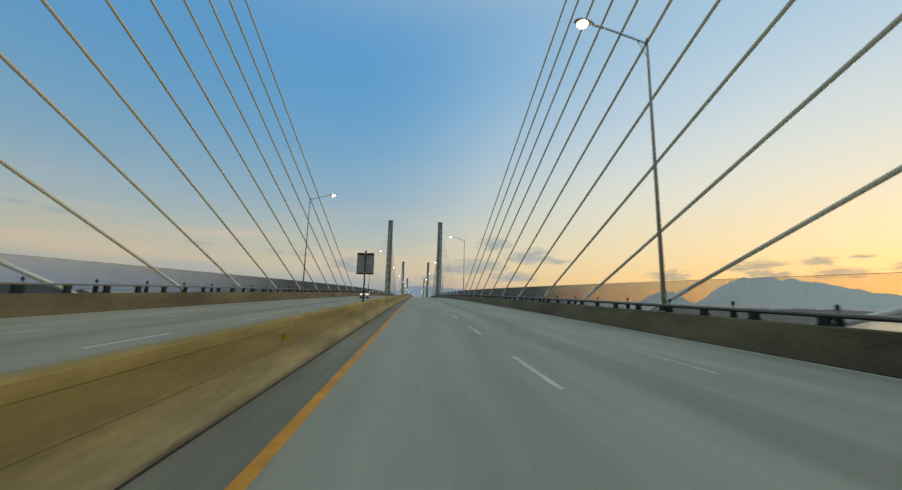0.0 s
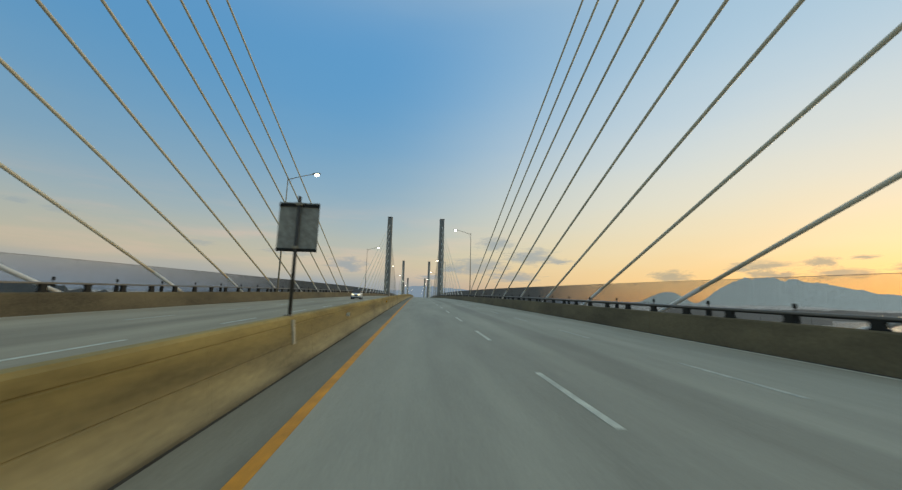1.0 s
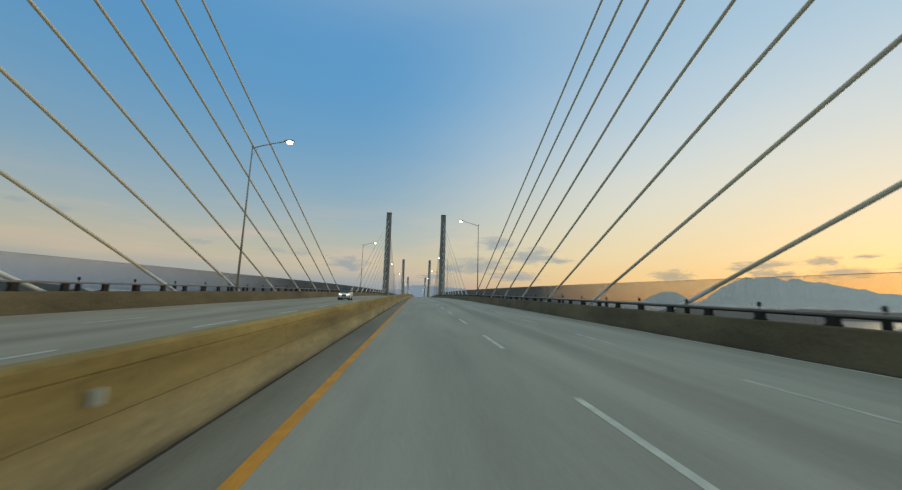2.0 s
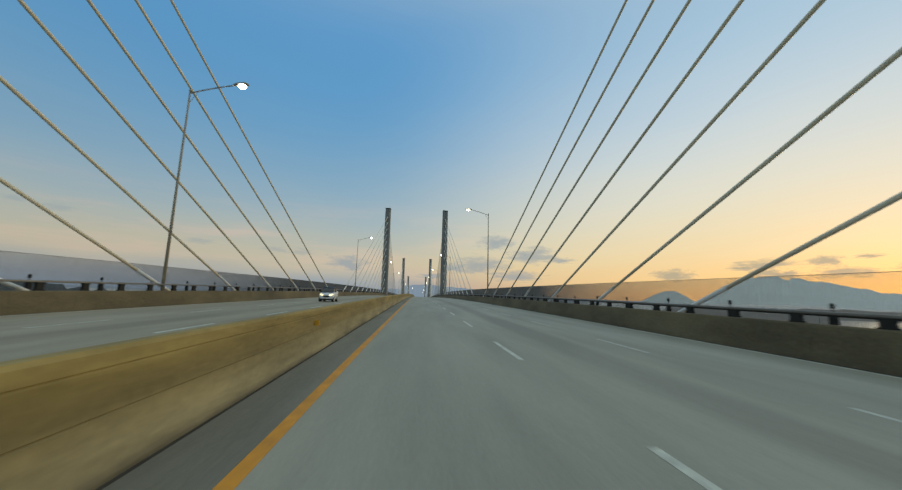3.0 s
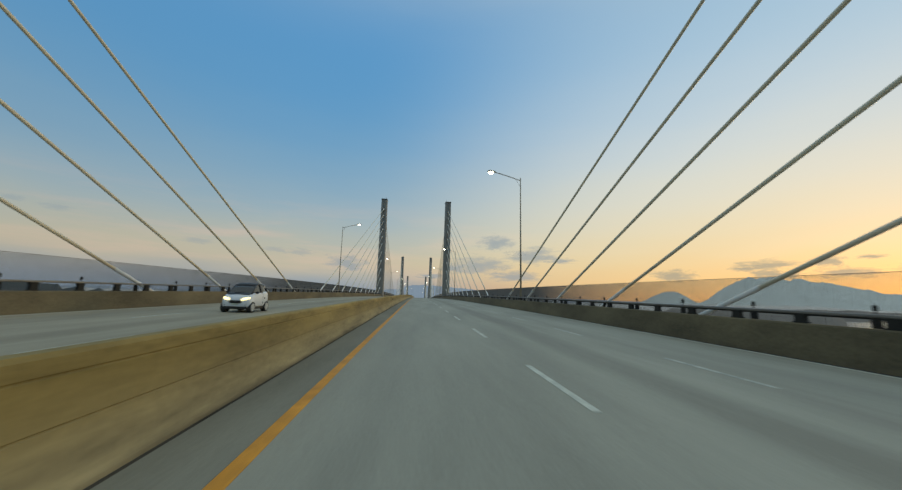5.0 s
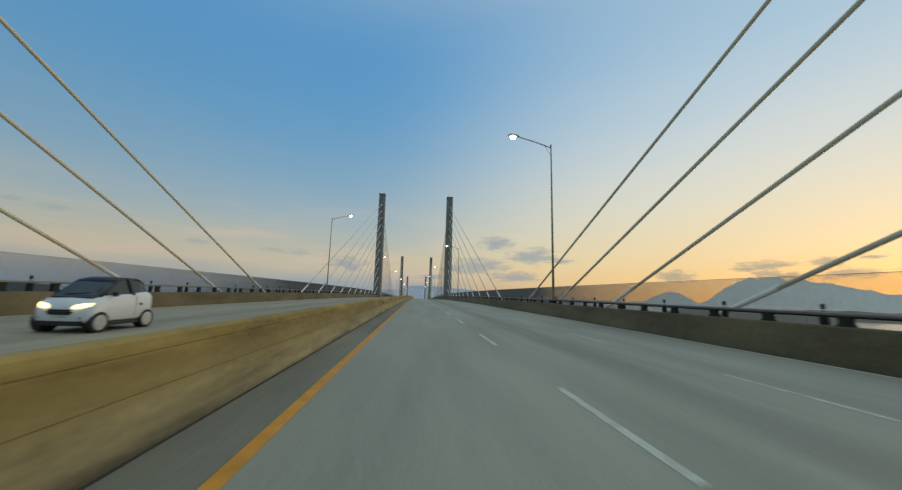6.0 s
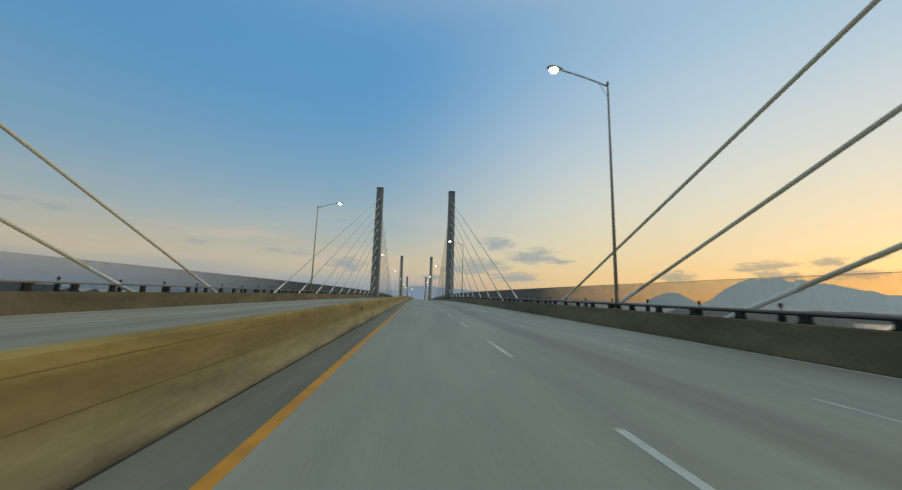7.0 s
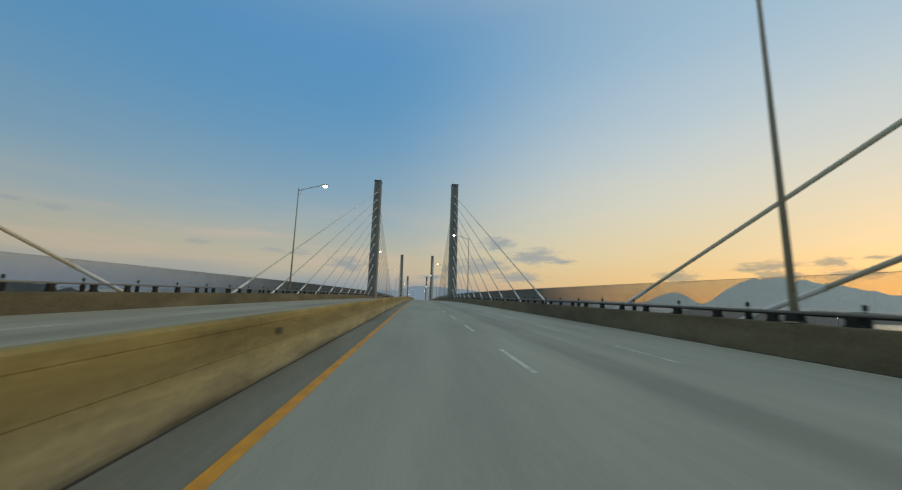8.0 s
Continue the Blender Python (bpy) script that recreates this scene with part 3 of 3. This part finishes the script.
# ---------------------------------------------------------------- railings, marker posts and fences
def rail_post(parent, foot):
    """A stout post flared at its foot and under the rail."""
    bm = bmesh.new()
    loft(bm, [[(-0.06, -w, z), (0.06, -w, z), (0.06, w, z), (-0.06, w, z)] for z, w in ((foot, 0.21), (foot + 0.03, 0.21), (foot + 0.05, 0.16), (1.125, 0.14), (1.21, 0.18), (1.237, 0.18))])
    return part("post", bm, DARK, parent)


def fence_bars(side, y0, y1, pitch, r):
    verts, faces = [], []
    n = int((y1 - y0) / pitch)
    for i in range(n):
        y = y0 + pitch * i
        z0, z1 = deck(y, side * FENCE_X) - 0.1, deck(y, side * FENCE_X) + 2.45
        b0 = len(verts)
        for dx, dy in ((-1.5 * r, -0.7 * r), (1.5 * r, -0.7 * r), (1.5 * r, 0.7 * r), (-1.5 * r, 0.7 * r)):
            verts.append((side * FENCE_X + dx, y + dy, z0))
            verts.append((side * FENCE_X + dx, y + dy, z1))
        for j in range(4):
            a, b = b0 + 2 * j, b0 + 2 * ((j + 1) % 4)
            faces.append((a, b, b + 1, a + 1))
    me = bpy.data.meshes.new("mesh_infill")
    me.from_pydata(verts, [], faces)
    me.materials.append(WIRE)
    return new("mesh_infill", me)


for side in (1, -1):
    r = tagged(new("railing"), "grey steel railing on dark posts along the concrete parapet", "railing")
    cx, start = RAIL_X[side], {1: -9.8, -1: -9.4}[side]
    for nm, z0, z1, w, m in (("top_rail", 1.235, 1.325, 0.085, RAIL), ("channel", 1.19, 1.234, 0.055, DARK))[:1 + (side > 0)]:
        pr = [(side * (cx + dx * w), z0 + (z1 - z0) * dz) for dx, dz in ((-1, 0.25), (-0.7, 0), (0.7, 0), (1, 0.25), (1, 0.75), (0.7, 1), (-0.7, 1), (-1, 0.75))]
        part(nm, sweep(pr, Y0, Y1), m, r)
    first = rail_post(r, PARAPET_H[side])
    first.matrix_basis = pose(side * cx, start, deck(start, side * cx))
    for k in range(1, 290):
        y = start + 2.1 * k
        again(first, pose(side * cx, y, deck(y, side * cx)))
    f = tagged(new("fence"), "tall see-through wire fence along the deck edge", "fence")
    for y0, y1, pitch, rr in ((-20, 160, 0.045, 0.0043), (160, 400, 0.09, 0.0086), (400, 700, 0.2, 0.019)):
        o = fence_bars(side, y0, y1, pitch, rr)
        o.parent = f
        tagged(o, "fine dark upright wires", kind="stuff")
    for z in (0.05, 2.44):
        part("rail", sweep([(side * FENCE_X - .008, z), (side * FENCE_X + .008, z), (side * FENCE_X + .008, z + 0.014), (side * FENCE_X - .008, z + 0.014)], -20, 700), WIRE, f)


def marker_post(x, y):
    """A thin post with a small dark lantern head."""
    g = tagged(new("marker_post"), "thin dark marker post with a small lantern head", "marker post", "marker posts behind the railing")
    g.matrix_world = pose(x, y, deck(y, x) - 0.1)
    part("stem", tube(bmesh.new(), (0, 0, 0), (0, 0, 1.50), 0.02, sides=8), DARK, g, smooth=True)
    part("lower_post", loft(bmesh.new(), [[(-0.06, -w, z), (0.06, -w, z), (0.06, w, z), (-0.06, w, z)] for z, w in ((0, 0.16), (0.04, 0.16), (0.06, 0.10), (1.28, 0.09), (1.36, 0.045))]), DARK, g, "stout dark lower post")
    bm = bmesh.new()
    loft(bm, [[(w * math.cos(a * math.pi / 4), w * math.sin(a * math.pi / 4), z) for a in range(8)] for z, w in ((1.49, 0.025), (1.505, 0.065), (1.53, 0.065), (1.54, 0.05), (1.59, 0.062), (1.63, 0.05), (1.66, 0.02))])
    part("head", bm, DARK, g)
    return g


post_r = marker_post(14.3, -1.0)
for side in (1, -1):
    for k in range(45):
        y = -1.0 + 3.6 * k
        if side > 0 and k == 0:
            continue
        copy_thing(post_r, pose(side * 14.3, y, deck(y, side * 14.3) - 0.1))

# ---------------------------------------------------------------- sign and reflectors on the median
SIGN_Y = 16.75
sg = tagged(new("road_sign"), "back of a grey metal road sign strapped to the median", "road sign")
sg.matrix_world = pose(MEDIAN_X + 0.03, SIGN_Y, deck(SIGN_Y))
part("post", tube(bmesh.new(), (0, 0, 0.975), (0, 0, 3.26), 0.034), RUST, sg, smooth=True)
part("mounting_strip", loft(bmesh.new(), [[(x - 0.01, -0.06, z), (x + 0.03, -0.06, z), (x + 0.03, 0.06, z), (x - 0.01, 0.06, z)] for z, x in ((0.46, 0.107), (0.60, 0.093), (0.80, 0.068), (0.90, 0.060))]), STRAP, sg, "pale strap on the barrier face")
part("foot", box(bmesh.new(), -0.085, 0.055, -0.08, 0.08, 0.968, 0.995, 0.006), STEEL, sg)
plate = part("plate", box(bmesh.new(), -0.38, 0.38, 0.05, 0.06, 2.18, 3.15, 0.004), ALU, sg, "bare grey aluminium back")
for z in (2.18, 3.06):
    part("stiffener", box(bmesh.new(), -0.38, 0.38, 0.02, 0.05, z, z + 0.06, 0.004), DARK, plate)
for z in (2.25, 3.1):
    part("clamp", box(bmesh.new(), -0.06, 0.06, -0.05, 0.05, z - 0.02, z + 0.03, 0.005), STEEL, sg)


def reflector(y, tone, material):
    g = tagged(new("reflector"), "small " + tone + " reflector on the median barrier face", "reflector", "reflectors on the median")
    g.matrix_world = pose(MEDIAN_X + 0.14, y, deck(y) + 0.67)
    part("bracket", box(bmesh.new(), -0.03, 0.03, 0.0, 0.03, -0.03, 0.03), STEEL, g)
    part("plate", box(bmesh.new(), -0.02, 0.075, -0.015, 0.0, -0.055, 0.06, 0.004), material, g, tone + " reflective plate")
    return g


for k, tone, m in ((0, "amber", AMBER), (1, "pale", PALE), (2, "amber", AMBER), (5, "grimy", GRIMY)):
    reflector(6.75 + 15.28 * k, tone, m)


# ---------------------------------------------------------------- the oncoming car
def small_car(x, y):
    """A two-seat city car, its nose towards -y."""
    c = tagged(new("car"), "small white two-seat city car, black roof, headlights on", "car")
    c.matrix_world = pose(x, y, deck(y, x), tilt(y), math.degrees(FALL)) @ Matrix.Diagonal((0.96, 0.98, 0.96, 1))

    def ring(yy, w, z0, zs, zt, wt):
        """A cross-section: sill, bulging flank, shoulder, flat top."""
        return [(-w * 0.90, yy, z0), (-w * 0.985, yy, z0 + 0.10), (-w, yy, (z0 + zs) / 2 + 0.05), (-w * 0.975, yy, zs - 0.05), ((-w - wt) / 2 + 0.01, yy, zs + (zt - zs) * 0.62), (-wt, yy, zt), (0, yy, zt + 0.025),
                (wt, yy, zt), ((w + wt) / 2 - 0.01, yy, zs + (zt - zs) * 0.62), (w * 0.975, yy, zs - 0.05), (w, yy, (z0 + zs) / 2 + 0.05), (w * 0.985, yy, z0 + 0.10), (w * 0.90, yy, z0)]

    part("body", loft(bmesh.new(), [ring(-1.25, 0.46, 0.40, 0.58, 0.64, 0.36), ring(-1.235, 0.58, 0.33, 0.64, 0.71, 0.46), ring(-1.18, 0.69, 0.29, 0.72, 0.80, 0.54), ring(-1.07, 0.765, 0.27, 0.80, 0.90, 0.58), ring(-0.90, 0.785, 0.26, 0.88, 0.985, 0.61),
                                     ring(-0.66, 0.775, 0.26, 0.95, 1.05, 0.64), ring(-0.3, 0.755, 0.27, 0.99, 1.08, 0.68), ring(0.25, 0.755, 0.27, 1.03, 1.10, 0.68), ring(0.62, 0.775, 0.28, 1.07, 1.15, 0.68),
                                     ring(0.95, 0.785, 0.30, 1.08, 1.17, 0.67), ring(1.12, 0.765, 0.32, 1.05, 1.13, 0.65), ring(1.21, 0.70, 0.36, 0.97, 1.04, 0.60), ring(1.25, 0.56, 0.42, 0.88, 0.95, 0.50)]), CAR_WHITE, c, smooth=True)
    part("sill", box(bmesh.new(), -0.745, 0.745, -1.0, 1.0, 0.17, 0.31, 0.02), CAR_DARK, c, "black lower sill")
    part("cabin_glass", loft(bmesh.new(), [[(-w, yy, zb), (w, yy, zb), (wt, yy, zt), (wt * 0.6, yy, zt + 0.015), (-wt * 0.6, yy, zt + 0.015), (-wt, yy, zt)] for yy, w, zb, zt, wt in
                                            ((-0.82, 0.62, 1.0, 1.03, 0.60), (-0.60, 0.65, 1.03, 1.20, 0.60), (-0.36, 0.67, 1.05, 1.38, 0.58), (-0.12, 0.68, 1.05, 1.50, 0.56), (0.15, 0.69, 1.06, 1.56, 0.55), (0.70, 0.69, 1.10, 1.55, 0.55), (0.98, 0.67, 1.12, 1.42, 0.55), (1.14, 0.64, 1.10, 1.18, 0.56))]), CAR_GLASS, c, "dark tinted glass")
    part("cowl", loft(bmesh.new(), [[(-w, yy, z), (w, yy, z), (w * 0.95, yy, z + 0.035), (-w * 0.95, yy, z + 0.035)] for yy, w, z in ((-0.96, 0.58, 0.965), (-0.84, 0.62, 1.01), (-0.72, 0.645, 1.055))]), CAR_DARK, c, "black panel below the windscreen")
    part("roof", loft(bmesh.new(), [[(-w, yy, z), (w, yy, z), (w * 0.86, yy, z + 0.055), (0, yy, z + 0.075), (-w * 0.86, yy, z + 0.055)] for yy, w, z in ((-0.20, 0.54, 1.455), (-0.02, 0.575, 1.525), (0.2, 0.585, 1.555), (0.68, 0.585, 1.55), (0.92, 0.57, 1.455), (1.0, 0.56, 1.40))]), CAR_DARK, c, "black roof panel", smooth=True)
    part("windscreen_shade", loft(bmesh.new(), [[(-w, yy - 0.012, z), (w, yy - 0.012, z), (w, yy + 0.02, z + 0.012), (-w, yy + 0.02, z + 0.012)] for yy, w, z in ((-0.27, 0.55, 1.43), (-0.17, 0.55, 1.49))]), CAR_DARK, c)
    for sx in (-1, 1):
        part("pillar", loft(bmesh.new(), [[(sx * 0.735, 0.30 + d, 1.06), (sx * 0.66, 0.30 + d, 1.06), (sx * 0.53, 0.20 + d, 1.57), (sx * 0.595, 0.20 + d, 1.57)] for d in (0, 0.12)]), CAR_DARK, c)
        part("windscreen_pillar", tube(bmesh.new(), (sx * 0.635, -0.80, 1.02), (sx * 0.555, -0.12, 1.52), 0.034, sides=8), CAR_DARK, c, smooth=True)
        part("headlight", loft(bmesh.new(), [[(sx * hx, hy + dy, hz + dz) for dy, dz in ((-0.03, -h), (0.05, -h), (0.10, h), (0.03, h))] for hx, hy, hz, h in ((0.30, -1.265, 0.715, 0.03), (0.40, -1.255, 0.74, 0.06), (0.57, -1.215, 0.77, 0.065), (0.70, -1.10, 0.81, 0.035))]), HEADLIGHT, c, "lit warm headlight")
        part("mirror", box(bmesh.new(), min(sx * 0.71, sx * 0.89), max(sx * 0.71, sx * 0.89), -0.54, -0.42, 1.03, 1.16, 0.03), CAR_DARK, c)
        part("fog_lamp", tube(bmesh.new(), (sx * 0.50, -1.24, 0.43), (sx * 0.50, -1.20, 0.43), 0.05), CAR_DARK, c)
        part("door_seam", box(bmesh.new(), min(sx * 0.72, sx * 0.779), max(sx * 0.72, sx * 0.766), 0.44, 0.447, 0.42, 1.0), CAR_DARK, c)
        part("side_vent", box(bmesh.new(), min(sx * 0.72, sx * 0.792), max(sx * 0.72, sx * 0.792), 0.58, 0.68, 0.74, 0.82, 0.015), CAR_DARK, c, "small black side vent")
        for yy in (-0.87, 0.95):
            part("wheel_arch", tube(bmesh.new(), (sx * 0.55, yy, 0.29), (sx * 0.787, yy, 0.29), 0.30, sides=24), CAR_DARK, c)
            w = part("wheel", tube(bmesh.new(), (sx * 0.60, yy, 0.285), (sx * 0.792, yy, 0.285), 0.28, sides=24), TYRE, c, smooth=False)
            part("rim", tube(bmesh.new(), (sx * 0.785, yy, 0.285), (sx * 0.808, yy, 0.285), 0.235, 0.20, sides=18), RIM, w, "pale wheel cover")
    part("grille", box(bmesh.new(), -0.34, 0.34, -1.305, -1.18, 0.50, 0.655, 0.05), CAR_DARK, c, "black grille slot")
    part("bumper_intake", box(bmesh.new(), -0.60, 0.60, -1.235, -1.05, 0.20, 0.385, 0.03), CAR_DARK, c, "black lower bumper")
    part("number_plate", box(bmesh.new(), -0.18, 0.18, -1.262, -1.225, 0.42, 0.50, 0.004), WHITE, c)
    part("wiper", tube(bmesh.new(), (-0.3, -0.80, 1.07), (0.25, -0.72, 1.13), 0.012, sides=6), CAR_DARK, c)
    return c


small_car(-7.35, 69.4)

# ---------------------------------------------------------------- parapet panels, median blocks, lane dashes
PARAPET_SECTION = [(12.75, -1.005), (12.77, -0.875), (12.86, -0.045), (12.90, 0), (13.15, 0), (13.19, -0.035), (13.22, -1.005)]     # from its top
for side, nm in ((1, "parapet_east"), (-1, "parapet_west")):
    w = tagged(new(nm), "brown weathered concrete parapet beside the carriageway", "parapet", kind="structure")
    L = 6.0
    first = part("panel", straight([(side * (x + RAIL_X[side] - 13.0), z + PARAPET_H[side]) for x, z in PARAPET_SECTION], L - 0.008), PARAPET, w)
    first.matrix_basis = pose(0, Y0 + L / 2, deck(Y0 + L / 2), tilt(Y0 + L / 2))
    for k in range(1, 135):
        y = Y0 + L * (k + 0.5)
        again(first, pose(0, y, deck(y), tilt(y)))
MEDIAN_HALF = [(0.19, -0.03), (0.19, 0.05), (0.17, 0.20), (0.135, 0.475), (0.125, 0.484), (0.125, 0.490), (0.134, 0.498), (0.094, 0.805), (0.084, 0.814), (0.084, 0.820), (0.092, 0.828), (0.084, 0.935), (0.06, 0.97)]
w = tagged(new("median_barrier"), "yellow-brown streaked concrete median barrier", "barrier", kind="structure")
L = 4.0
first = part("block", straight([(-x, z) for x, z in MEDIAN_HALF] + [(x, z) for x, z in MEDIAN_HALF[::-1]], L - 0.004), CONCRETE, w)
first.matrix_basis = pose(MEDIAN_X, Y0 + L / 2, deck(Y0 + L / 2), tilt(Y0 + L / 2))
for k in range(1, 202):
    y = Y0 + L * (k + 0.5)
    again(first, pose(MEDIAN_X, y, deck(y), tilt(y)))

bm = bmesh.new()
box(bm, -0.06, 0.06, -1.5, 1.5, -0.05, 0.005)
dash = mesh_ob("dash", bm, WHITE)
for x, ph in LANE_LINES:
    if x > 6:
        dash.data = dash.data.copy()
        dash.data.materials[0] = FADED
    line = tagged(new("lane_line"), "broken white lane line on the road surface", "road marking", kind="structure")
    for k in range(-4, 60):
        y = ph + DASH_PITCH * k - 1.5
        if x == LANE_LINES[1][0] and 70 < y < 95:     # worn away
            continue
        o = again(dash, pose(x, y, deck(y, x), tilt(y)))
        o.parent = line
bpy.data.objects.remove(dash)
